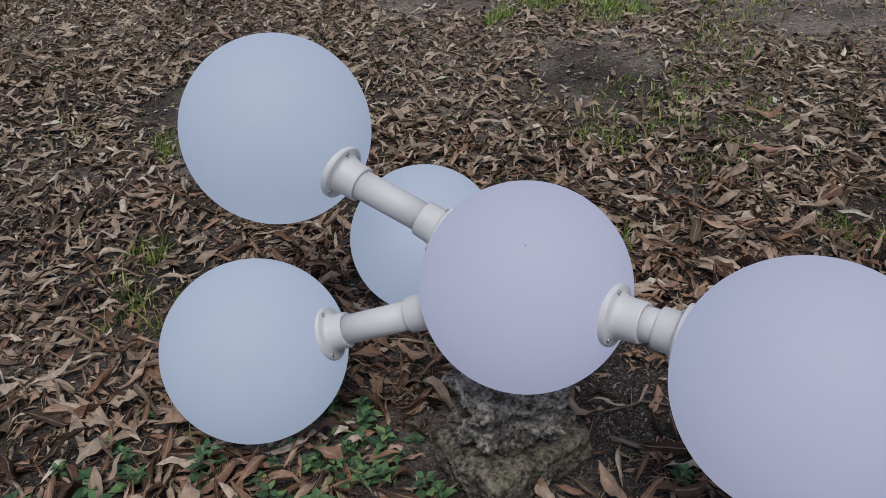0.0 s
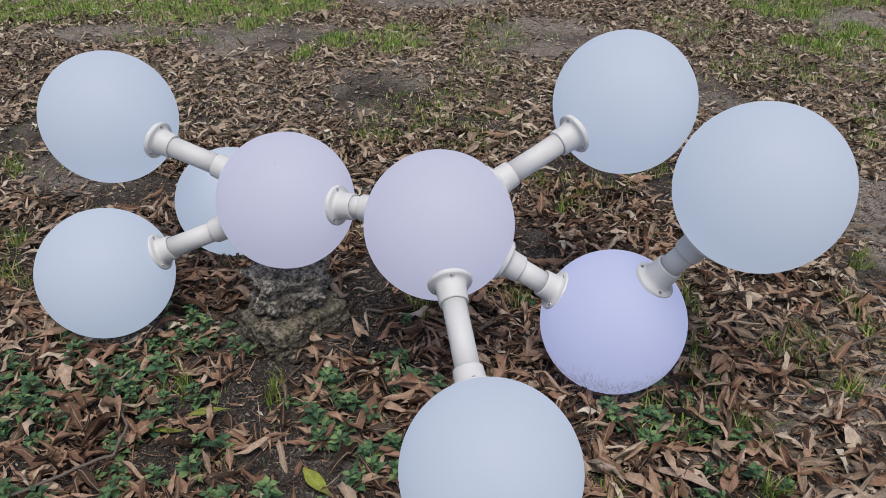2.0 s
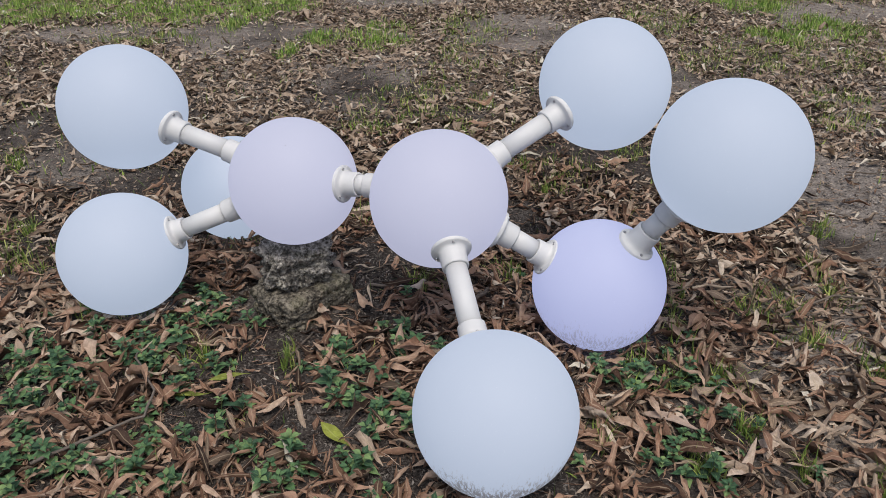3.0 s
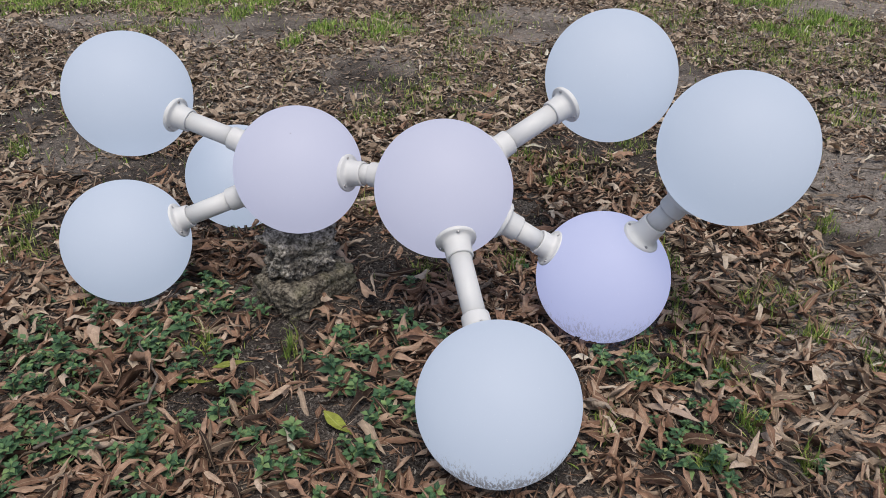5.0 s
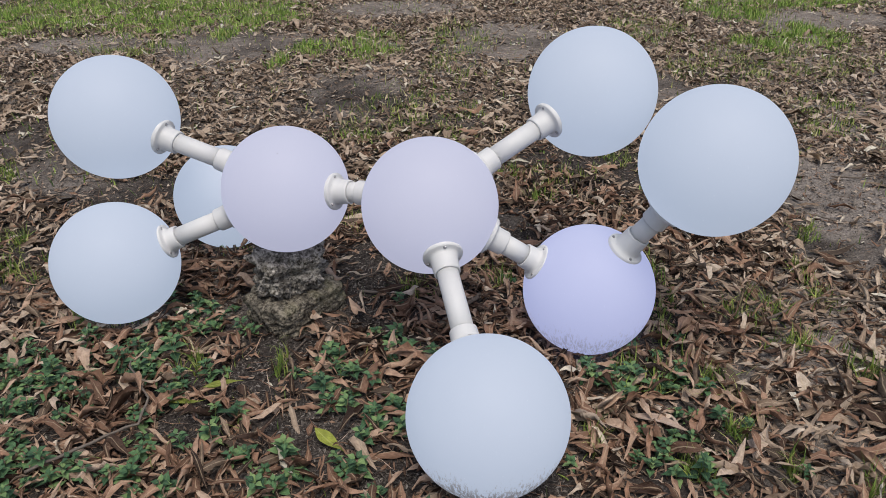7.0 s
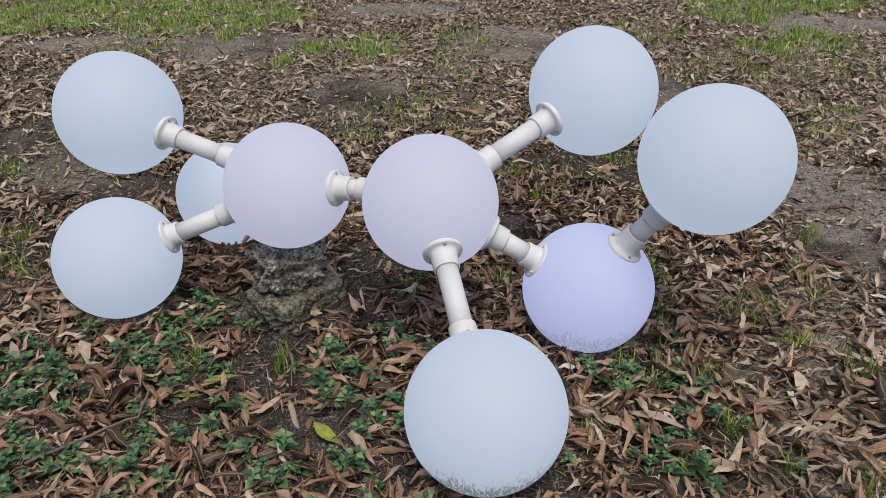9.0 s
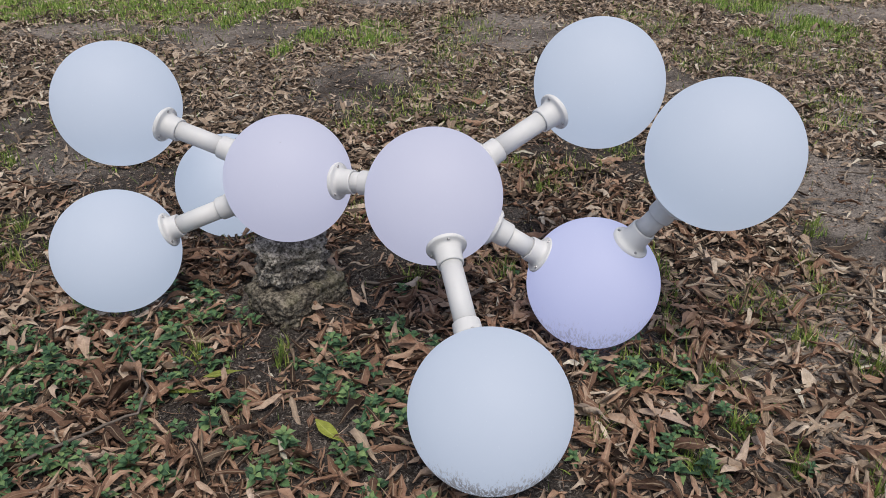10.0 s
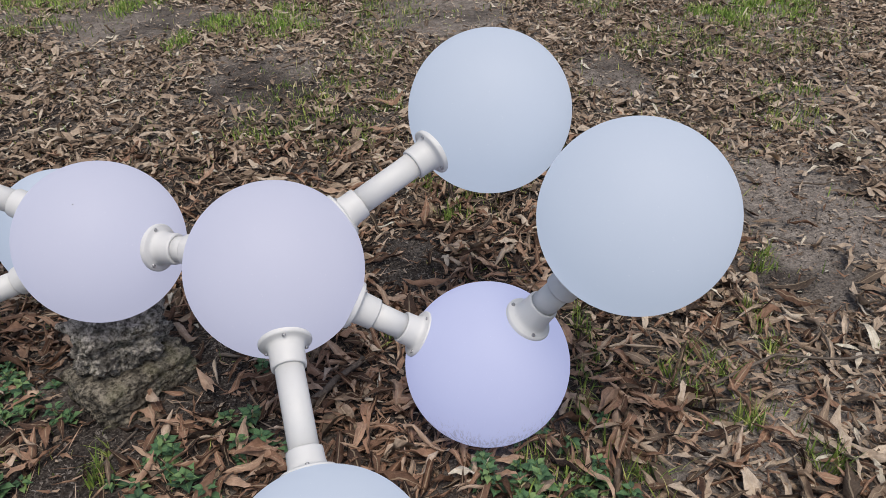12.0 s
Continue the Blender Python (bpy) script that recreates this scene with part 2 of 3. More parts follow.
def leaf_arrays(n, rng, length, width, roll, arch, twist, wave, blunt, segs, wide, rag=0.0):
    """n leaf sheets at once: points (n, p, 3), and the faces and uv of one."""
    s = np.linspace(0, 1, segs + 1)
    c = np.linspace(-1, 1, wide + 1)
    blunt = np.broadcast_to(np.asarray(blunt, float), (n,))[:, None]
    half = width[:, None] * 0.5 * (np.sin(np.pi * np.clip(s, 0.012, 0.988)[None] ** blunt) ** 0.85 + 0.02)
    pitch = arch[:, None] * (s[None] - 0.5) + wave[:, None] * np.sin(s[None] * 7 + rng.uniform(0, 6, n)[:, None])
    step = length[:, None] / segs
    sy = np.concatenate([np.zeros((n, 1)), np.cumsum(np.cos(pitch[:, :-1]) * step, 1)], 1)
    sz = np.concatenate([np.zeros((n, 1)), np.cumsum(-np.sin(pitch[:, :-1]) * step, 1)], 1)
    sy -= sy.mean(1, keepdims=True)
    sz -= sz.mean(1, keepdims=True)
    bend = roll[:, None, None] * c[None, None, :] * (0.7 + 0.3 * np.sin(s * 5))[None, :, None]
    safe = np.where(np.abs(roll) < 1e-3, 1e-3, roll)[:, None, None]
    torn = 1 + rag * rng.normal(0, 1, (n, segs + 1, 2))
    torn = np.where(c[None, None, :] < 0, torn[:, :, :1], torn[:, :, 1:])
    px = half[:, :, None] * torn * np.sin(bend) / safe
    pz = half[:, :, None] * (1 - np.cos(bend)) / safe
    pz = pz + half[:, :, None] * 0.25 * wave[:, None, None] * np.sin(s * 17)[None, :, None] * c[None, None, :] ** 2 * np.sign(c)[None, None, :] * 2
    pz = pz + half[:, :, None] * rag * 1.3 * rng.normal(0, 1, pz.shape)
    tw = (twist[:, None] * (s[None] - 0.5))[:, :, None]
    x = px * np.cos(tw) - pz * np.sin(tw)
    z = px * np.sin(tw) + pz * np.cos(tw)
    pts = np.stack([x, np.broadcast_to(sy[:, :, None], x.shape), z + sz[:, :, None]], -1).reshape(n, -1, 3)
    k = wide + 1
    faces = np.array([(i * k + j, i * k + j + 1, (i + 1) * k + j + 1, (i + 1) * k + j) for i in range(segs) for j in range(wide)])
    uv = np.stack(np.broadcast_arrays((c[None, :] + 1) / 2, s[:, None]), -1).reshape(-1, 2)
    return pts, faces, uv


def turn_arrays(pts, yaw, tip, lean):
    cx, sx, cy, sy_, cz, sz = np.cos(tip), np.sin(tip), np.cos(lean), np.sin(lean), np.cos(yaw), np.sin(yaw)
    x, y, z = pts[..., 0], pts[..., 1], pts[..., 2]
    y, z = y * cx[:, None] - z * sx[:, None], y * sx[:, None] + z * cx[:, None]
    x, z = x * cy[:, None] + z * sy_[:, None], -x * sy_[:, None] + z * cy[:, None]
    x, y = x * cz[:, None] - y * sz[:, None], x * sz[:, None] + y * cz[:, None]
    return np.stack([x, y, z], -1)


def sheet_mesh(name, pts, faces, uv, mat):
    """One mesh of many like sheets."""
    n, p, _ = pts.shape
    me = bpy.data.meshes.new(name)
    allf = (faces[None] + (np.arange(n) * p)[:, None, None]).reshape(-1, 4)
    me.vertices.add(n * p)
    me.vertices.foreach_set("co", pts.reshape(-1).astype(np.float32))
    me.loops.add(allf.size)
    me.polygons.add(len(allf))
    me.loops.foreach_set("vertex_index", allf.reshape(-1).astype(np.int32))
    me.polygons.foreach_set("loop_start", (np.arange(len(allf)) * 4).astype(np.int32))
    layer = me.uv_layers.new(name="UVMap")
    layer.data.foreach_set("uv", uv[faces.reshape(-1)][None].repeat(n, 0).reshape(-1).astype(np.float32))
    me.polygons.foreach_set("use_smooth", np.ones(len(allf), dtype=bool))
    me.materials.append(mat)
    me.update(calc_edges=True)
    return me


def heights(x, y):
    return np.array([ground_height(a, b) for a, b in zip(x, y)])


def tube(points, radii, n=8, jitter=0.0, rng=None):
    """A tapered bent rod through the points."""
    bm = bmesh.new()
    rings = []
    for i, (p, r) in enumerate(zip(points, radii)):
        p = Vector(p)
        a = Vector(points[max(i - 1, 0)])
        b = Vector(points[min(i + 1, len(points) - 1)])
        q = (b - a).to_track_quat("Z", "Y")
        ring = []
        for k in range(n):
            rr = r * (1 + (rng.uniform(-jitter, jitter) if jitter else 0))
            ring.append(bm.verts.new(p + q @ Vector((rr * math.cos(2 * math.pi * k / n), rr * math.sin(2 * math.pi * k / n), 0))))
        rings.append(ring)
    for a, b in zip(rings, rings[1:]):
        for k in range(n):
            bm.faces.new((a[k], a[(k + 1) % n], b[(k + 1) % n], b[k]))
    bm.faces.new(rings[0][::-1])
    bm.faces.new(rings[-1])
    return bm


# ---- ground ----
def build_ground():
    near = np.arange(-3.0, 3.001, 0.03)
    out = 3.0 + np.cumsum(0.02 * 1.12 ** np.arange(1, 77))
    xs = np.concatenate([-out[::-1], near, out])
    near_y = np.arange(-1.6, 5.6, 0.034)
    ys = np.concatenate([-1.6 - (out[::-1] - 3), near_y, near_y[-1] + (out - 3)])
    nx, ny = len(xs), len(ys)
    gx, gy = np.meshgrid(xs, ys)
    z = heights(gx.ravel(), gy.ravel())
    rng = np.random.default_rng(4)
    z = z + rng.uniform(-0.0018, 0.0018, z.shape)
    pts = np.stack([gx.ravel(), gy.ravel(), z], -1)[None]
    i = np.arange(nx * ny).reshape(ny, nx)
    faces = np.stack([i[:-1, :-1], i[:-1, 1:], i[1:, 1:], i[1:, :-1]], -1).reshape(-1, 4)
    me = sheet_mesh("ground", pts, faces, np.stack([gx.ravel(), gy.ravel()], -1), SOIL)
    return tagged(new("ground", me), "dark sandy soil with fine crumbs under dry leaf litter", "ground", kind="structure")


build_ground()

# ---- the sculpture: nine globes on white pipes ----
GLOBE = 0.2
CENTRES = {
    "a": (-1.0252, 0.4126, 0.6145), "b": (-1.0339, 0.1739, 0.2005), "c": (-0.7959, 0.7080, 0.1790), "d": (-0.4572, 0.2095, 0.4346),
    "e": (0.0, 0.0, 0.4685), "f": (0.5151, 0.3066, 0.6986), "g": (0.4794, -0.0347, 0.1862), "h": (0.7601, -0.1440, 0.6497), "i": (0.1292, -0.5894, 0.1855),
}
JOINTS = ["da", "db", "dc", "de", "ef", "eg", "ei", "gh"]
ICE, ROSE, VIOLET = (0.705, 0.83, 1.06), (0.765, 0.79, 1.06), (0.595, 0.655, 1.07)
# lamps inside, plus daylight scattered through the shell, which the glow stands in for
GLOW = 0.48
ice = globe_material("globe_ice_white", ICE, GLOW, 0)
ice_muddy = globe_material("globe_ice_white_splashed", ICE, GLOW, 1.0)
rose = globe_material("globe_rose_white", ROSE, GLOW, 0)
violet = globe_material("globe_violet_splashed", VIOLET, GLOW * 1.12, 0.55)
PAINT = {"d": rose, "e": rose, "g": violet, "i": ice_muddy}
TELL = {"d": "faintly pink lit globe", "e": "faintly pink lit globe", "g": "violet lit globe with mud on its underside", "i": "pale globe with mud streaks round its bottom"}

sculpture = tagged(new("molecule_sculpture"), "sculpture of nine pale glowing globes joined by white plastic pipes", "sculpture")


def globe_mesh(name, mat):
    bm = bmesh.new()
    bmesh.ops.create_uvsphere(bm, u_segments=96, v_segments=48, radius=GLOBE)
    for f in bm.faces:
        f.smooth = True
    me = bpy.data.meshes.new(name)
    bm.to_mesh(me)
    bm.free()
    me.materials.append(mat)
    return me


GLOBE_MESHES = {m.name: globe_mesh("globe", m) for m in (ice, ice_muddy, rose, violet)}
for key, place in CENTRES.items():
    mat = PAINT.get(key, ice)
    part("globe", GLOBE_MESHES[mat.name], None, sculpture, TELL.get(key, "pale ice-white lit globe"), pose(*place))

PIPE_R, COLLAR_R, RING_R = 0.0305, 0.0372, 0.057
# how far each end of a joint stands off the line between the two globes' centres
OFF = {
    "ef": ((-0.003, -0.005, 0.012), (-0.008, -0.026, 0.016)), "da": ((0.003, -0.001, 0.009), (0.009, -0.022, 0.011)), "db": ((0.002, 0.006, -0.006), (0.0, -0.003, -0.001)),
    "de": ((-0.004, -0.008, 0.020), (-0.004, -0.005, 0.020)), "eg": ((0.005, -0.022, 0.011), (0.002, -0.014, 0.006)), "ei": ((-0.005, -0.010, 0.015), (-0.006, 0.004, 0.010)),
    "gh": ((-0.012, -0.012, 0.008), (-0.012, -0.012, 0.003)), "dc": ((0.0, 0.0, 0.0), (0.0, 0.0, 0.0)),
}
# how far from the globes' centres the collars end
REACH = {"ef": (0.246, 0.235), "da": (0.246, 0.234), "db": (0.250, 0.236), "de": (0.245, 0.236), "eg": (0.246, 0.239), "ei": (0.252, 0.232), "gh": (0.252, 0.240), "dc": (0.240, 0.238)}
flange_mesh = bpy.data.meshes.new("flange")
bm = lathe([(0.0295, -0.064), (RING_R - 0.001, -0.064), (RING_R, -0.062), (RING_R, -0.0515), (RING_R - 0.0012, -0.0492), (RING_R - 0.004, -0.0480), (0.0450, -0.0462), (0.0412, -0.0435), (0.0392, -0.039), (COLLAR_R + 0.0006, -0.030),
            (COLLAR_R, -0.004), (COLLAR_R - 0.0008, -0.001), (COLLAR_R - 0.0024, 0.0), (PIPE_R + 0.0004, 0.0), (PIPE_R - 0.001, -0.004)], 48)
for f in bm.faces:
    f.smooth = True
bm.to_mesh(flange_mesh)
bm.free()
flange_mesh.materials.append(PVC)
screw_mesh = bpy.data.meshes.new("screw")
bm = lathe([(0.0001, 0.0), (0.0045, 0.0), (0.0048, 0.0014), (0.0038, 0.0034), (0.0022, 0.004), (0.0018, 0.003), (0.0001, 0.003)], 14, closed=False)
bm.to_mesh(screw_mesh)
bm.free()
screw_mesh.materials.append(SCREW)
for joint in JOINTS:
    a, b = (Vector(CENTRES[k]) for k in joint)
    along = (b - a).normalized()
    # the mouths of the two collars, between which the pipe shows
    p, q = a + along * REACH[joint][0] + Vector(OFF[joint][0]), b - along * REACH[joint][1] + Vector(OFF[joint][1])
    way = (q - p).normalized()
    gap = (q - p).length
    bm = lathe([(PIPE_R, -0.01), (PIPE_R, gap / 2), (PIPE_R, gap + 0.01), (PIPE_R - 0.004, gap + 0.01), (PIPE_R - 0.004, -0.01)], 40)
    part("pipe", bm, PVC, sculpture, "white plastic pipe", Matrix.LocRotScale(p, way.to_track_quat("Z", "Y"), None))
    for end, ahead, hub in ((p, way, a), (q, -way, b)):
        # each flange leans a little from the pipe's line, so that its ring lies on the globe
        ahead = (ahead + ((end - ahead * 0.05) - hub).normalized()).normalized()
        turn = ahead.to_track_quat("Z", "Y")
        rise = (end - hub).dot(ahead)
        deep = (rise - math.sqrt(0.1965 ** 2 - max(0.0, (end - hub).length_squared - rise ** 2))) / 0.05
        flange = part("flange", flange_mesh, None, sculpture, "white plastic flange with collar", Matrix.LocRotScale(end, turn, Vector((1, 1, deep))))
        # the first screw sits uppermost on the ring
        up = turn.inverted() @ Vector((0, 0, 1))
        first = math.atan2(up.y, up.x)
        for k in range(3):
            ang = first + k * 2 * math.pi / 3
            part("screw", screw_mesh, None, flange, "small zinc screw", pose(0.0485 * math.cos(ang), 0.0485 * math.sin(ang), -0.0474))


# a tiny dark speck of dirt on the middle globe
bm = bmesh.new()
bmesh.ops.create_icosphere(bm, subdivisions=2, radius=0.0011, matrix=Matrix.Diagonal((1, 1, 0.4, 1)))
facing = Vector((0.056, -0.549, 0.834))
part("dirt_speck", bm, SOIL, sculpture, "tiny dark speck of dirt", Matrix.LocRotScale(Vector(CENTRES["d"]) + facing * GLOBE, facing.to_track_quat("Z", "Y"), None))


# ---- the two stones under the sculpture ----
def stone(name, size, at, seed, lumps, pits, mat, label, turn=0, power=3.0, level=6, waist=0.0):
    bm = bmesh.new()
    bmesh.ops.create_icosphere(bm, subdivisions=level, radius=1.0)
    for v in bm.verts:
        d = v.co.normalized()
        r = (abs(d.x) ** power + abs(d.y) ** power + abs(d.z) ** power) ** (-1 / power)
        p = d * 1.0 + Vector((seed, seed * 0.7, 0))
        r += lumps * noise.fractal(p * 1.7, 0.8, 2.1, 5)
        r += lumps * 0.35 * noise.noise(p * 5.2)
        r -= pits * 1.5 * max(0.0, 0.42 - noise.voronoi(p * 2.7)[0][0])
        r -= pits * 0.6 * max(0.0, 0.45 - noise.voronoi(p * 8.0)[0][0])
        r -= pits * 0.3 * max(0.0, 0.45 - noise.voronoi(p * 17)[0][0])
        r += pits * 0.13 * noise.noise(p * 26)
        # a hollow between an upper and a lower lobe
        r -= waist * math.exp(-((d.z - 0.18 + 0.25 * noise.noise(p * 1.3)) / 0.13) ** 2)
        v.co = Vector((d.x * size[0], d.y * size[1], d.z * size[2])) * r
    ob = part(name, bm, mat, None, label, pose(*at, 0, 0, turn))
    return tagged(ob, category="stone", group="stones under the sculpture")


STONE_LOW = stone_material("mossy_limestone", (0.34, 0.305, 0.24), (0.035, 0.03, 0.024), 0.3)
STONE_TOP = stone_material("grey_coral_rock", (0.6, 0.56, 0.49), (0.06, 0.053, 0.045), 0.14)
stone("stone", (0.14, 0.112, 0.07), (-0.468, 0.165, 0.028), 5.1, 0.14, 0.22, STONE_LOW, "low angular brown stone with moss on top, half buried", 48, 11.0)
stone("stone", (0.108, 0.098, 0.094), (-0.475, 0.185, 0.158), 8.9, 0.34, 0.5, STONE_TOP, "pitted grey coral rock stacked on a lower stone", 10, 3.2, 6, 0.22)

# ---- leaf litter, weeds and grass ----
# oval spots of the ground, as centre x, y and half widths
BARE_FAR = [(-1.50, 3.72, 0.47, 0.34), (-2.61, 3.84, 0.40, 0.21), (-0.43, 2.48, 0.26, 0.33), (-1.77, 1.50, 0.20, 0.29), (-1.37, 1.14, 0.21, 0.14), (-2.17, 1.81, 0.12, 0.25), (1.78, 0.98, 0.22, 0.31), (1.60, 0.51, 0.15, 0.13),
            (0.70, 1.41, 0.22, 0.10), (0.94, 1.31, 0.07, 0.24), (0.58, 3.68, 0.38, 0.42), (3.13, 4.14, 0.53, 0.27), (1.44, 2.41, 0.13, 0.27), (-0.32, 4.90, 0.45, 0.24)]
BARE_NEAR = [(0.28, 0.69, 0.13, 0.13), (-0.18, 0.45, 0.15, 0.17), (-0.25, 0.18, 0.08, 0.16), (-0.54, -0.20, 0.08, 0.09), (-0.67, -0.38, 0.09, 0.06), (-0.34, -0.44, 0.12, 0.09), (-0.10, -0.63, 0.07, 0.06), (0.26, -0.64, 0.08, 0.06),
             (-0.48, -0.05, 0.11, 0.07)]
PALE = [(0.98, -0.67, 0.15, 0.05), (1.04, -0.40, 0.14, 0.10), (0.95, 0.33, 0.12, 0.16)]
GREEN = [(-3.32, 5.02, 0.57, 0.67), (-2.19, 4.95, 0.51, 0.66), (-3.56, 4.57, 0.24, 0.43), (-1.44, 4.75, 0.30, 0.41), (-1.60, 4.14, 0.08, 0.23), (-0.43, 3.64, 0.19, 0.30), (-0.84, 3.57, 0.13, 0.16), (-1.03, 3.20, 0.06, 0.17),
         (2.56, 4.61, 0.26, 0.39), (3.24, 4.83, 0.54, 0.26), (2.85, 3.62, 0.23, 0.30), (2.40, 3.42, 0.15, 0.19)]
OLIVE = [(0.25, 3.85, 0.17, 0.32), (0.14, 2.95, 0.13, 0.29), (0.16, 1.97, 0.12, 0.23), (2.33, 2.97, 0.41, 0.32), (1.70, 2.93, 0.11, 0.24), (2.22, 2.05, 0.17, 0.13), (2.12, 1.74, 0.12, 0.12), (-0.11, 2.12, 0.21, 0.27),
         (-0.32, 1.85, 0.15, 0.15), (1.71, 3.95, 0.22, 0.33), (-2.15, 3.64, 0.26, 0.16), (0.05, 1.71, 0.09, 0.16)]
TUFTS = [(-0.05, 0.27, 0.06, 0.06), (0.23, 0.30, 0.04, 0.05), (0.60, 1.20, 0.16, 0.10), (0.38, 1.24, 0.06, 0.10), (0.48, 0.99, 0.07, 0.07), (-0.73, 0.62, 0.08, 0.07), (-0.34, 0.75, 0.07, 0.09), (-1.68, 0.67, 0.06, 0.16),
         (-1.49, 0.44, 0.10, 0.09), (-2.02, 1.42, 0.06, 0.11), (1.09, 0.13, 0.08, 0.09), (1.00, 0.03, 0.03, 0.07), (1.32, 0.27, 0.03, 0.09), (0.80, 0.29, 0.02, 0.14), (0.73, -0.02, 0.04, 0.10), (1.12, -0.10, 0.12, 0.04)]
TUFTS_FRONT = [(1.34, 0.11, 0.04, 0.06), (1.28, -0.25, 0.05, 0.04), (0.59, -0.25, 0.07, 0.07), (0.70, -0.21, 0.07, 0.08), (0.82, -0.30, 0.08, 0.06), (0.43, -0.50, 0.03, 0.05), (0.66, -0.61, 0.05, 0.05), (0.81, -0.49, 0.03, 0.04),
               (1.06, -0.68, 0.02, 0.03), (0.90, -0.62, 0.02, 0.03), (-1.12, 0.13, 0.13, 0.07), (-0.74, -0.15, 0.03, 0.06), (-0.46, -0.16, 0.01, 0.06), (1.46, 0.60, 0.05, 0.06), (0.89, 1.37, 0.07, 0.08), (-0.29, 1.03, 0.05, 0.09)]
WEEDS = [(-1.00, 0.13, 0.17, 0.07), (-0.79, 0.12, 0.11, 0.10), (-0.60, 0.02, 0.03, 0.04), (-1.23, -0.14, 0.10, 0.11), (-1.07, -0.23, 0.12, 0.06), (-0.86, -0.15, 0.10, 0.10), (-0.64, -0.14, 0.04, 0.07), (-0.36, -0.14, 0.07, 0.08),
         (-0.30, -0.31, 0.07, 0.06), (-0.20, -0.21, 0.04, 0.05), (-0.14, -0.03, 0.09, 0.03), (-0.56, -0.35, 0.06, 0.03), (-0.67, -0.46, 0.07, 0.03), (-1.19, -0.32, 0.04, 0.08), (-1.14, -0.45, 0.03, 0.04)]
WEEDS_FRONT = [(-0.78, -0.58, 0.07, 0.05), (-1.03, -0.59, 0.08, 0.05), (-0.91, -0.56, 0.05, 0.03), (-0.40, -0.51, 0.03, 0.03), (-0.50, -0.53, 0.04, 0.03), (-0.26, -0.58, 0.03, 0.04), (-0.15, -0.61, 0.06, 0.05), (-0.38, -0.64, 0.05, 0.03),
               (-0.68, -0.63, 0.07, 0.03), (-0.12, -0.36, 0.02, 0.04), (0.61, -0.60, 0.08, 0.06), (0.56, -0.30, 0.07, 0.06), (0.71, -0.30, 0.10, 0.05), (0.49, -0.27, 0.03, 0.05), (0.27, 0.30, 0.02, 0.03)]
rng = np.random.default_rng(11)


def inside(x, y, spots, soft=0.5):
    """How far points lie within any of the oval spots, 0 to 1."""
    best = np.zeros_like(x)
    for cx, cy, rx, ry in spots:
        d = np.sqrt(((x - cx) / rx) ** 2 + ((y - cy) / ry) ** 2)
        best = np.maximum(best, np.clip((1 + soft - d) / soft, 0, 1))
    return best


def smooth_noise(x, y, scale, shift):
    return np.array([noise.noise((a * scale, b * scale, shift)) for a, b in zip(x, y)])


def blocked(x, y):
    """Where stones stand, and where globes rest on the ground."""
    hit = ((x + 0.5) / 0.15) ** 2 + ((y - 0.17) / 0.13) ** 2 < 1
    for key in "bcgi":
        cx, cy, _ = CENTRES[key]
        hit |= (x - cx) ** 2 + (y - cy) ** 2 < 0.075 ** 2
    return hit


def near_globe(x, y):
    return any(math.hypot(x - CENTRES[k][0], y - CENTRES[k][1]) < 0.13 for k in "bcgi")


def scatter(n, box, keep):
    """Up to n places in a box, kept by a density from 0 to 1."""
    x = rng.uniform(box[0], box[1], n)
    y = rng.uniform(box[2], box[3], n)
    ok = (rng.random(n) < keep(x, y)) & ~blocked(x, y)
    return x[ok], y[ok]


def leaf_density(x, y):
    d = 1.0 + 0.5 * smooth_noise(x, y, 2.2, 5.0)
    d = d * (1 - 0.84 * inside(x, y, BARE_NEAR, 0.5)) * (1 - 0.95 * inside(x, y, BARE_FAR, 0.8)) * (1 - 0.45 * inside(x, y, WEEDS + WEEDS_FRONT)) * (1 - 0.35 * inside(x, y, TUFTS + TUFTS_FRONT))
    d = d * (1 - 0.75 * inside(x, y, GREEN)) * (1 - 0.35 * inside(x, y, OLIVE))
    return np.clip(d, 0.03, 1) * np.clip((6.2 - y) / 0.8, 0, 1)


def dry_leaves(n, small=1.0, segs=9, wide=4, flat=0.0):
    """Long curled leaves, some of them nearly rolled up; flat: how trodden they are."""
    length = np.clip(rng.lognormal(math.log(0.108 * small), 0.32, n), 0.02, 0.18)
    width = length * rng.uniform(0.16, 0.31, n)
    roll = rng.choice([-1, 1], n, p=[0.45, 0.55]) * rng.uniform(0.7, 3.0, n) * (1 - flat)
    arch = rng.normal(0, 0.9, n) * (1 - 0.6 * flat)
    twist = rng.normal(0, 1.0, n) * (1 - 0.6 * flat)
    wave = rng.uniform(0.15, 0.8, n) * (1 - 0.4 * flat)
    return leaf_arrays(n, rng, length, width, roll, arch, twist, wave, rng.uniform(0.65, 1.1, n), segs, wide, 0.2)


def settle(pts, x, y, lift, tip=1.0):
    """Lays sheets on the ground at x, y with a random turn, tipped a little."""
    n = len(pts)
    pts = turn_arrays(pts, rng.uniform(0, 2 * math.pi, n), rng.normal(0, 0.13 * tip, n), rng.normal(0, 0.36 * tip, n))
    low = pts[..., 2].min(1)
    z = heights(x, y) - low * 0.75 + lift
    return pts + np.stack([x, y, z], -1)[:, None]


litter = tagged(new("leaf_litter"), "dry curled brown and tan leaves strewn over dark soil", "leaf litter")


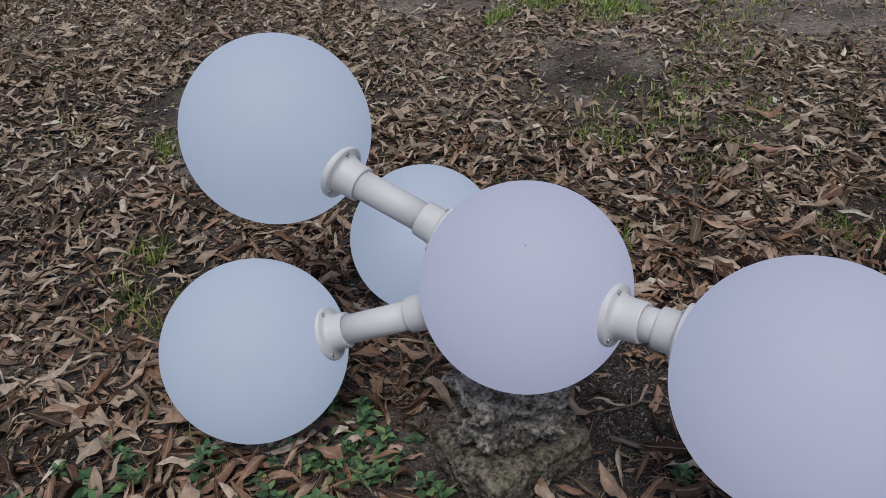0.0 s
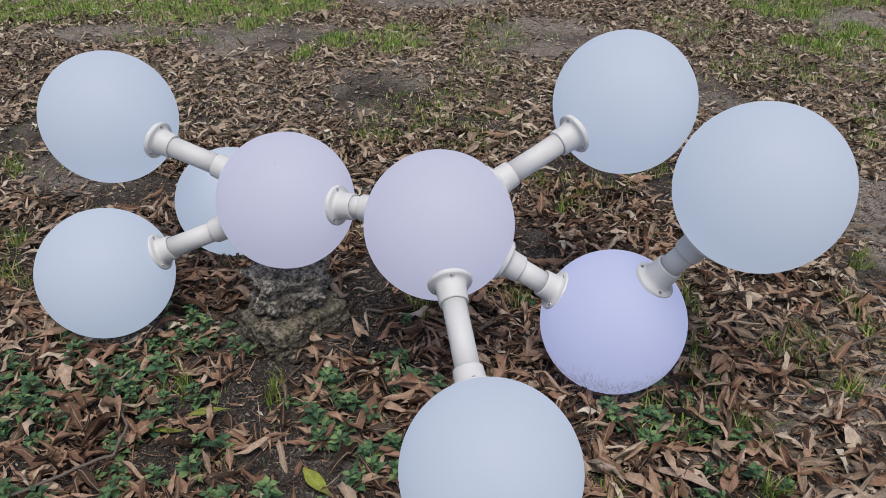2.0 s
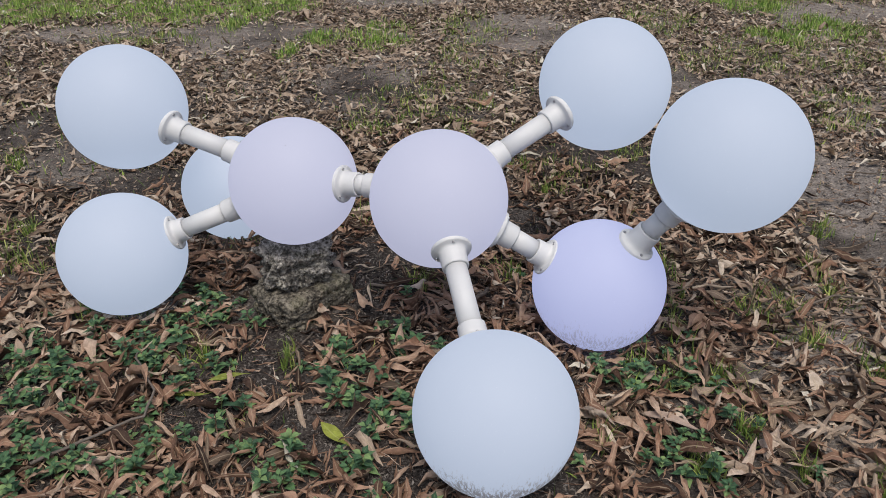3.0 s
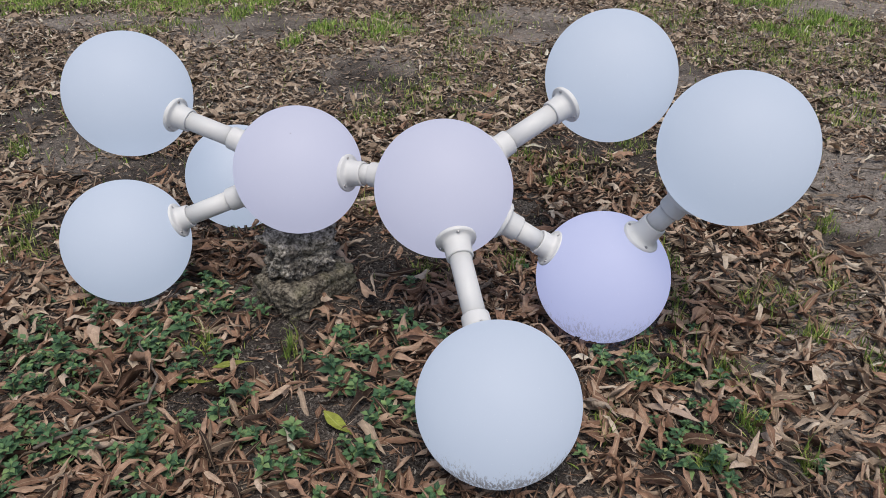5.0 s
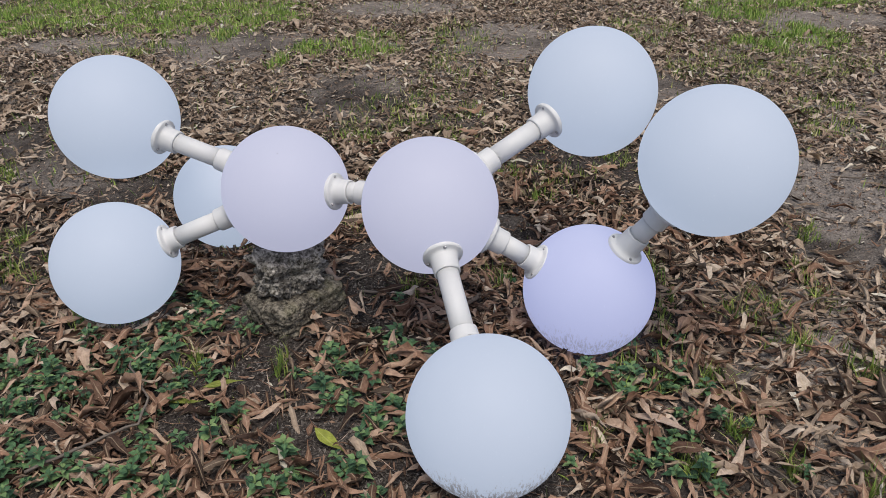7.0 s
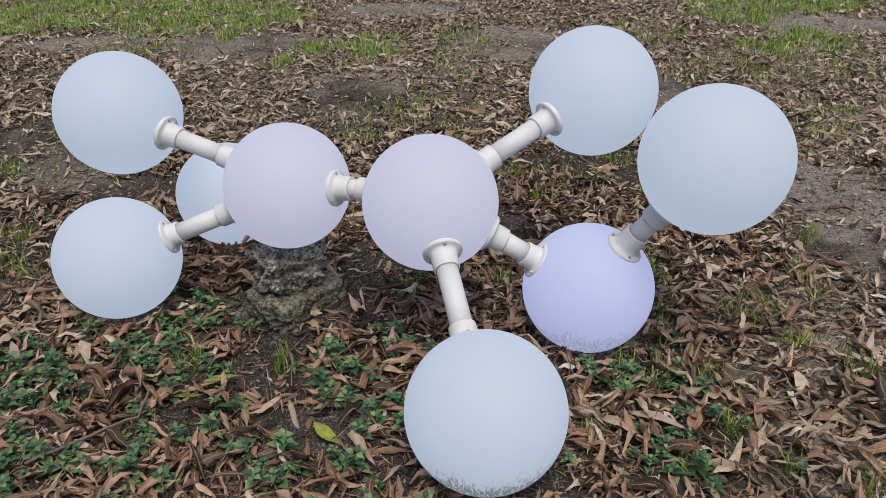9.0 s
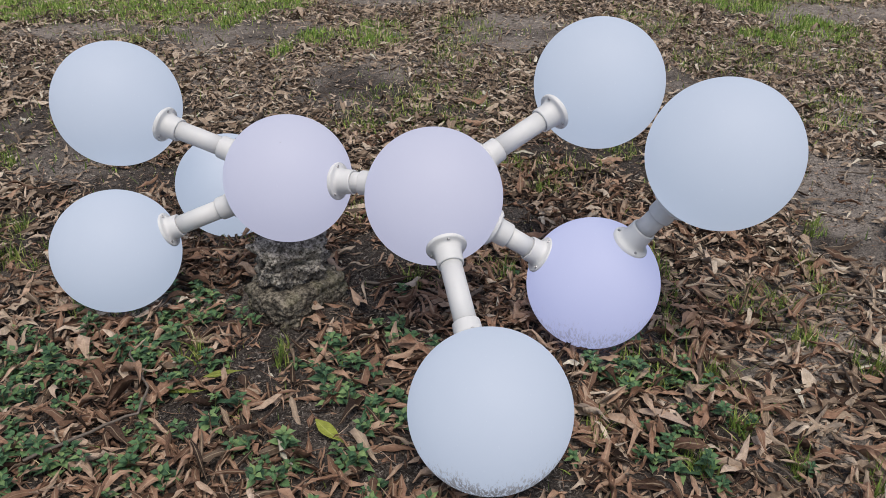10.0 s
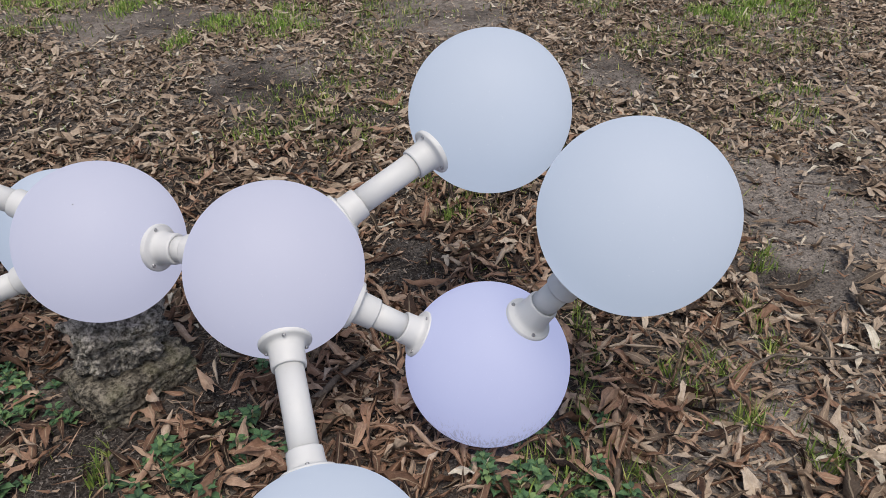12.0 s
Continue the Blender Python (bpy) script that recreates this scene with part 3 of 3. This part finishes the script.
def middle(x, y):
    """1 round the sculpture, fading to 0 some metres off."""
    return np.clip((2.05 - np.abs(x + 0.1)) / 1.3, 0, 1) * np.clip((2.2 - y) / 1.5, 0, 1) * np.clip((y + 2.0) / 0.8, 0, 1)


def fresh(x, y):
    """How far the leaves are brown, and not in the paler, sky-lit paint."""
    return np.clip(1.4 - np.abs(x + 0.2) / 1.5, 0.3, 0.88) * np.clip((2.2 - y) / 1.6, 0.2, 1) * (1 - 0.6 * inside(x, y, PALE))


def layer(name, x, y, mat, lift, tip=1.0, **shape):
    pts, faces, uv = dry_leaves(len(x), **shape)
    me = sheet_mesh(name, settle(pts, x, y, rng.uniform(0, lift, len(x)), tip), faces, uv, mat)
    tagged(part(name, me, None, litter), kind="stuff")


def split(x, y):
    """Sorts places into brown leaves and paler ones with sky light painted in."""
    brown = rng.random(len(x)) < fresh(x, y)
    return (x[brown], y[brown]), (x[~brown], y[~brown])


x, y = scatter(30000, (-3.0, 3.2, -2.0, 2.7), lambda a, b: leaf_density(a, b) * middle(a, b))
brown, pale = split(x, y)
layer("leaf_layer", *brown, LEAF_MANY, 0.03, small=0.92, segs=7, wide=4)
layer("pale_skylit_leaf_layer", *pale, LEAF_OLD_SKYLIT, 0.028, small=0.9, segs=7, wide=4, flat=0.1)
# far leaves all take the paler paint, standing in for sky light on them
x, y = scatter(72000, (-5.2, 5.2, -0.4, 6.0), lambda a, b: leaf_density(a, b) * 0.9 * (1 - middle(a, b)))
layer("far_leaf_layer", x, y, LEAF_OLD_SKYLIT, 0.018, 0.8, small=0.74, segs=5, wide=2, flat=0.25)
x, y = scatter(17000, (-8, 8, -7.5, 9), lambda a, b: leaf_density(a, np.minimum(b, 4.5)) * (1 - middle(a, b)) * np.clip(1.25 - np.hypot(a, b - 1) / 7.5, 0, 1) * ((b < -0.4) | (np.abs(a) > 5.1) | (b > 5.6)))
layer("outer_leaf_layer", x, y, LEAF_MANY, 0.014, segs=4, wide=2)
# trodden, broken leaves, lying flat beneath the others
x, y = scatter(72000, (-4.6, 4.6, -1.0, 5.4), lambda a, b: leaf_density(a, b) ** 0.8 * 0.85)
brown, pale = split(x, y)
for name, (x, y), mat in (("broken_leaves", brown, LEAF_MANY), ("bleached_broken_leaves", pale, LEAF_OLD_SKYLIT)):
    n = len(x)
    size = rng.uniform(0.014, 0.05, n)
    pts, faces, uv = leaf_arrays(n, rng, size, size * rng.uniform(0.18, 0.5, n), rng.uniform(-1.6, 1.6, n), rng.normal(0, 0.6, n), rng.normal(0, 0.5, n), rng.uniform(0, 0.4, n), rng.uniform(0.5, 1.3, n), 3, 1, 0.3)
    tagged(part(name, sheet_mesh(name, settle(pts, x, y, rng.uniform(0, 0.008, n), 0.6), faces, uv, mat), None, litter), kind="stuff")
# torn pieces of leaf
x, y = scatter(9000, (-2.0, 2.2, -1.2, 1.8), leaf_density)
pts, faces, uv = dry_leaves(len(x), 0.42, 3, 2)
me = sheet_mesh("leaf_pieces", settle(pts, x, y, rng.uniform(0, 0.012, len(x))), faces, uv, LEAF_MANY)
tagged(part("leaf_pieces", me, None, litter), kind="stuff")
# crumbled bits and stalks between the leaves
x, y = scatter(52000, (-4.2, 4.2, -1.2, 5.2), lambda a, b: np.clip(0.6 + 0.3 * smooth_noise(a, b, 3.0, 9.0), 0.1, 1) * (1 - 0.75 * inside(a, b, BARE_NEAR, 0.7)))
n = len(x)
size = rng.uniform(0.006, 0.034, n)
pts, faces, uv = leaf_arrays(n, rng, size, size * rng.uniform(0.25, 0.7, n), rng.uniform(-1, 1, n), rng.normal(0, 0.6, n), rng.normal(0, 0.4, n), rng.uniform(0, 0.3, n), 1.0, 2, 1)
me = sheet_mesh("leaf_crumbs", settle(pts, x, y, rng.uniform(0, 0.006, n)), faces, uv, LEAF_OLD_SKYLIT)
tagged(part("leaf_crumbs", me, None, litter), kind="stuff")
x, y = scatter(8500, (-3.0, 3.0, -1.2, 3.4), lambda a, b: 0.7 * np.ones_like(a))
n = len(x)
size = rng.uniform(0.03, 0.11, n)
pts, faces, uv = leaf_arrays(n, rng, size, rng.uniform(0.002, 0.0042, n), rng.uniform(0.8, 1.4, n), rng.normal(0, 0.5, n), rng.normal(0, 0.3, n), rng.uniform(0, 0.25, n), 1.0, 5, 2)
me = sheet_mesh("leaf_stalks", settle(pts, x, y, rng.uniform(0.002, 0.02, n)), faces, uv, LEAF_MANY)
tagged(part("leaf_stalks", me, None, litter), kind="stuff")


# crumbs of dark soil and bark
x, y = scatter(70000, (-2.0, 2.2, -1.2, 3.0), lambda a, b: np.clip(0.62 + 0.4 * inside(a, b, BARE_NEAR + BARE_FAR, 0.8), 0, 1))
for cx, cy, rx, ry in BARE_NEAR:
    k = int(rx * ry * 90000)
    r, a = 1.25 * np.sqrt(rng.random(k)), rng.uniform(0, 2 * math.pi, k)
    x, y = np.concatenate([x, cx + rx * r * np.cos(a)]), np.concatenate([y, cy + ry * r * np.sin(a)])
n = len(x)
size = rng.uniform(0.004, 0.018, n)
pts, faces, uv = leaf_arrays(n, rng, size, size * rng.uniform(0.2, 0.75, n), rng.uniform(1.2, 2.6, n), rng.normal(0, 0.6, n), rng.normal(0, 0.4, n), rng.uniform(0, 0.3, n), 0.8, 2, 1)
tagged(new("soil_crumbs", sheet_mesh("soil_crumbs", settle(pts, x, y, rng.uniform(0, 0.003, n)), faces, uv, SOIL_CRUMB)), "loose crumbs of dark soil and bark on the ground", "soil", kind="stuff")


# grass blades
def blades(x, y, tall, width, spread, wide=2):
    n = len(x)
    pts, faces, uv = leaf_arrays(n, rng, tall, width, rng.uniform(0.3, 0.9, n), rng.uniform(0.3, 1.6, n), rng.normal(0, 0.5, n), np.zeros(n), 0.45, 4, wide)
    pts = pts - pts[:, 1:2, :] * np.array([0, 1, 1])
    pts = turn_arrays(pts, np.zeros(n), np.pi / 2 - np.abs(rng.normal(0, spread, n)), rng.normal(0, 0.1, n))
    pts = turn_arrays(pts, rng.uniform(0, 2 * math.pi, n), np.zeros(n), np.zeros(n))
    return pts + np.stack([x, y, heights(x, y) - 0.003], -1)[:, None], faces, uv


for cx, cy, rx, ry in TUFTS + TUFTS_FRONT:
    n = int(60 + 5200 * rx * ry * (1.0 if cy < 1 else 0.8))
    n = min(n, 150)
    ang, rad = rng.uniform(0, 2 * math.pi, n), np.sqrt(rng.random(n))
    k = rng.integers(0, 8, n)
    hub = rng.uniform(-0.9, 0.9, (8, 2))
    x = cx + rx * (hub[k, 0] + 0.3 * rad * np.cos(ang)) * 1.15
    y = cy + ry * (hub[k, 1] + 0.3 * rad * np.sin(ang)) * 1.15
    pts, faces, uv = blades(x, y, rng.uniform(0.035, 0.1, n), rng.uniform(0.003, 0.006, n), 0.85)
    me = sheet_mesh("grass_tuft", pts, faces, uv, GRASS)
    tagged(new("grass_tuft", me), "tuft of thin green grass growing through dry leaves", "grass tuft", "grass tufts", "stuff")

lawn_x, lawn_y = scatter(190000, (-4.8, 4.8, 1.2, 6.2), lambda a, b: np.clip(0.95 * inside(a, b, OLIVE + GREEN, 0.8) + 0.05, 0, 1) * np.clip(0.5 + 1.4 * smooth_noise(a, b, 6.0, 2.0) + 0.6 * smooth_noise(a, b, 17.0, 2.0), 0, 1))
pts, faces, uv = blades(lawn_x, lawn_y, rng.uniform(0.03, 0.075, len(lawn_x)), rng.uniform(0.004, 0.009, len(lawn_x)), 1.1, 1)
tagged(new("lawn_grass", sheet_mesh("lawn_grass", pts, faces, uv, GRASS)), "patchy short green grass among fallen leaves", "grass", kind="stuff")
green_x, green_y = scatter(200000, (-4.8, 4.2, 1.7, 6.2), lambda a, b: inside(a, b, GREEN, 0.5) * np.clip(0.5 + 1.5 * smooth_noise(a, b, 5.0, 4.0) + 0.5 * smooth_noise(a, b, 15.0, 4.0), 0, 1))
pts, faces, uv = blades(green_x, green_y, rng.uniform(0.03, 0.08, len(green_x)), rng.uniform(0.005, 0.01, len(green_x)), 1.0, 1)
tagged(new("green_lawn", sheet_mesh("green_lawn", pts, faces, uv, FRESH_GRASS)), "fresh green grass in patches behind the sculpture", "grass", kind="stuff")
x, y = scatter(9000, (-2.2, 2.3, -1.2, 3.2), lambda a, b: np.clip(0.1 + 1.2 * smooth_noise(a, b, 2.6, 14.0), 0, 1))
pts, faces, uv = blades(x, y, rng.uniform(0.02, 0.08, len(x)), rng.uniform(0.002, 0.005, len(x)), 0.9)
tagged(new("stray_grass", sheet_mesh("stray_grass", pts, faces, uv, GRASS)), "stray grass blades poking through leaf litter", "grass", kind="stuff")


# broad-leaved weeds: a short stem with leaf pairs
def weed_proto(seed, tall, pairs):
    r = np.random.default_rng(seed)
    plant = tagged(new("weed_plant"), "low green broad-leaved weed growing through dry leaves", "weed", "weeds round the sculpture")
    pts = [(0.003 * math.sin(k), 0.003 * math.cos(k * 1.7), -0.008 + (tall + 0.008) * k / 4) for k in range(5)]
    part("stem", tube(pts, [0.0016, 0.0015, 0.0013, 0.0011, 0.0008], 5), STEM, plant)
    for k in range(pairs):
        up = tall * (0.25 + 0.75 * k / max(pairs - 1, 1))
        size = (0.038 - 0.017 * k / max(pairs - 1, 1)) * r.uniform(0.85, 1.15)
        for side in range(2 if k < pairs - 1 else 4):
            yaw = k * 90 + side * (180 if k < pairs - 1 else 90) + r.uniform(-25, 25)
            m = pose(0, 0, up, 0, 0, yaw) @ pose(0, 0.004, 0, r.uniform(-14, 20), r.uniform(-14, 14), 0) @ Matrix.Diagonal((size / 0.03, size / 0.03, size / 0.03, 1))
            part("leaf", WEED_MESHES[int(r.integers(0, 3))], None, plant, at=m)
    return plant


STEM = leaf_material("weed_stem", True, [(0.0, (0.1, 0.14, 0.05)), (1.0, (0.16, 0.14, 0.07))], 0.6, (0.2, 0.22, 0.1), 0.2)
WEED_MESHES = []
for k in range(3):
    pts, faces, uv = leaf_arrays(1, rng, np.array([0.03]), np.array([0.0195 + 0.0015 * k]), np.array([0.5 + 0.15 * k]), np.array([0.5 + 0.3 * k]), np.array([0.1]), np.array([0.08]), 0.72, 5, 4)
    pts = pts - pts[:, :1] * np.array([0, 1, 1])
    WEED_MESHES.append(sheet_mesh("leaf", pts, faces, uv, WEED_LEAF))
protos = [weed_proto(21, 0.04, 4), weed_proto(22, 0.025, 3), weed_proto(23, 0.06, 5), weed_proto(24, 0.035, 4), weed_proto(25, 0.05, 4)]
used = [False] * len(protos)
for cx, cy, rx, ry in WEEDS + WEEDS_FRONT:
    for _ in range(max(2, min(30, int(rx * ry * 1300)))):
        a, r = rng.uniform(0, 2 * math.pi), math.sqrt(rng.random())
        px, py = cx + rx * r * 1.1 * math.cos(a), cy + ry * r * 1.1 * math.sin(a)
        if blocked(np.array([px]), np.array([py]))[0] or near_globe(px, py):
            continue
        k = int(rng.integers(0, len(protos)))
        s = rng.uniform(0.85, 1.3)
        m = pose(px, py, ground_height(px, py), rng.uniform(-12, 12), rng.uniform(-12, 12), rng.uniform(0, 360))
        if not used[k]:
            used[k], protos[k].matrix_basis = True, m
        else:
            copy_thing(protos[k], m).scale = (s, s, s)


for _ in range(150):
    px, py = rng.uniform(-1.45, 0.0), rng.uniform(-0.85, 0.2)
    if blocked(np.array([px]), np.array([py]))[0] or near_globe(px, py) or noise.noise((px * 4.5, py * 4.5, 6.0)) < -0.1 or inside(np.array([px]), np.array([py]), BARE_NEAR)[0] > 0.3:
        continue
    s = rng.uniform(0.65, 1.2)
    copy_thing(protos[int(rng.integers(0, len(protos)))], pose(px, py, ground_height(px, py), rng.uniform(-12, 12), rng.uniform(-12, 12), rng.uniform(0, 360))).scale = (s, s, s)

for _ in range(34):
    px, py = rng.normal(0.66, 0.12), rng.normal(-0.35, 0.2)
    s = rng.uniform(0.6, 1.1)
    copy_thing(protos[int(rng.integers(0, len(protos)))], pose(px, py, ground_height(px, py), rng.uniform(-12, 12), rng.uniform(-12, 12), rng.uniform(0, 360))).scale = (s, s, s)

# ---- single leaves, twigs ----
def fallen_leaf(a, b, width, mat, label, roll=0.7, arch=0.4, lift=0.012):
    a, b = Vector((*a, 0)), Vector((*b, 0))
    n = np.ones(1)
    pts, faces, uv = leaf_arrays(1, rng, n * (b - a).length, n * width, n * roll, n * arch, n * 0.3, n * 0.1, 0.9, 10, 4)
    mid = (a + b) / 2
    ob = new("fallen_leaf", sheet_mesh("fallen_leaf", pts, faces, uv, mat))
    ob.matrix_basis = pose(mid.x, mid.y, ground_height(mid.x, mid.y) + lift - float(pts[..., 2].min()) * 0.4, 0, 0, math.degrees(math.atan2(b.y - a.y, b.x - a.x)) - 90)
    return tagged(ob, label, "leaf")


fallen_leaf((-0.672, -0.262), (-0.556, -0.238), 0.03, YELLOW_LEAF, "fresh yellow-green fallen leaf lying on brown litter", 0.5, 0.3, 0.03)
fallen_leaf((-0.326, -0.437), (-0.238, -0.528), 0.042, YELLOW_LEAF, "yellow-green fallen leaf on bare dark soil", 0.6, -0.3, 0.022)
fallen_leaf((-0.80, -0.31), (-0.645, -0.312), 0.03, YELLOW_LEAF, "long green fallen leaf curled up among weeds", 1.0, -0.9, 0.02)
fallen_leaf((0.525, -0.415), (0.70, -0.51), 0.036, PALE_LEAF, "long pale tan fallen leaf on top of the litter", 0.8, 0.4, 0.02)
fallen_leaf((-0.27, 0.79), (-0.12, 0.83), 0.045, PALE_LEAF, "broad orange-tan fallen leaf behind the globes", 0.5, 0.6, 0.02)


def twig(points, radius, label, mat=BARK):
    pts = []
    for (ax, ay, az), (bx, by, bz) in zip(points, points[1:]):
        for k in range(4):
            f = k / 4
            pts.append((ax + (bx - ax) * f + rng.uniform(-1, 1) * radius * 0.7, ay + (by - ay) * f + rng.uniform(-1, 1) * radius * 0.7, az + (bz - az) * f))
    pts.append(points[-1])
    pts = [(px, py, pz + ground_height(px, py)) for px, py, pz in pts]
    radii = [radius * (1 - 0.45 * k / len(pts)) for k in range(len(pts))]
    return tagged(part("twig", tube(pts, radii, 8, 0.14, rng), mat, None, label), category="twig")


twig([(0.02, 0.03, 0.02), (0.09, 0.11, 0.034), (0.16, 0.19, 0.034)], 0.0115, "thick brown broken stick on the soil")
twig([(-1.04, -0.58, 0.03), (-0.9, -0.49, 0.045), (-0.8, -0.43, 0.05), (-0.80, -0.34, 0.065), (-0.9, -0.19, 0.055), (-0.93, -0.1, 0.02)], 0.0045, "thin grey bent twig lying over weeds")
twig([(1.05, 0.0, 0.02), (1.29, 0.1, 0.045), (1.46, 0.07, 0.045), (1.62, 0.1, 0.03)], 0.0045, "thin dark branched twig on leaf litter")
twig([(1.2, 0.02, 0.012), (1.38, 0.0, 0.03), (1.5, 0.03, 0.012)], 0.003, "thin dark twig on leaf litter")
twig([(1.150, 0.135, 0.032), (1.168, 0.06, 0.034)], 0.0065, "short bleached white stick", PALE_LEAF)
twig([(-0.28, 0.34, 0.006), (-0.2, 0.38, 0.015), (-0.12, 0.4, 0.006)], 0.004, "short dark twig on bare soil")
twig([(-0.26, 0.26, 0.01), (-0.16, 0.24, 0.014), (-0.1, 0.19, 0.006)], 0.006, "curved brown twig beside the stones")
twig([(-0.47, -0.14, 0.01), (-0.41, -0.02, 0.012)], 0.004, "thin pale twig in front of the stones")
twig([(-1.56, 2.72, 0.015), (-1.38, 2.66, 0.030), (-1.23, 2.75, 0.020)], 0.006, "dark crooked stick on the sandy path")
twig([(1.82, 1.12, 0.012), (1.93, 1.09, 0.020), (2.07, 1.14, 0.012)], 0.004, "thin brown twig on bare sandy soil")
for _ in range(22):
    px, py, a, l = rng.uniform(-1.6, 1.9), rng.uniform(-0.9, 2.6), rng.uniform(0, math.pi), rng.uniform(0.04, 0.11)
    if blocked(np.array([px]), np.array([py]))[0]:
        continue
    twig([(px - l * math.cos(a), py - l * math.sin(a), 0.012), (px, py, 0.018), (px + l * math.cos(a + 0.3), py + l * math.sin(a + 0.3), 0.012)], rng.uniform(0.0018, 0.004), "thin brown twig lying in leaf litter")

# the leaves lying uppermost in the middle of the place, one by one
ONE_MESHES = []
pts, faces, uv = dry_leaves(24, 1.08, 8, 4)
for k in range(24):
    one = pts[k:k + 1] - np.array([0, 0, float(pts[k, :, 2].min()) * 0.8])
    ONE_MESHES.append(sheet_mesh("leaf", one, faces, uv, LEAF_ONE))
x, y = scatter(1500, (-1.3, 1.5, -0.8, 0.9), leaf_density)
for px, py in list(zip(x, y))[:300]:
    m = pose(px, py, ground_height(px, py) + rng.uniform(0.006, 0.022), rng.normal(0, 10), rng.normal(0, 14), rng.uniform(0, 360))
    part("leaf", ONE_MESHES[int(rng.integers(0, 24))], None, litter, at=m)

# the same litter goes on over the ground before the sculpture
x, y = scatter(46000, (-5.4, 5.4, -4.6, -0.35), lambda a, b: leaf_density(a, b) * (1 - middle(a, b)) * np.clip((b + 4.6) / 1.5, 0, 1) * np.clip((5.4 - np.abs(a)) / 1.0, 0, 1))
brown, pale = split(x, y)
layer("front_leaf_layer", *brown, LEAF_MANY, 0.018, segs=3, wide=1)
layer("front_skylit_leaf_layer", *pale, LEAF_OLD_SKYLIT, 0.018, segs=3, wide=1)
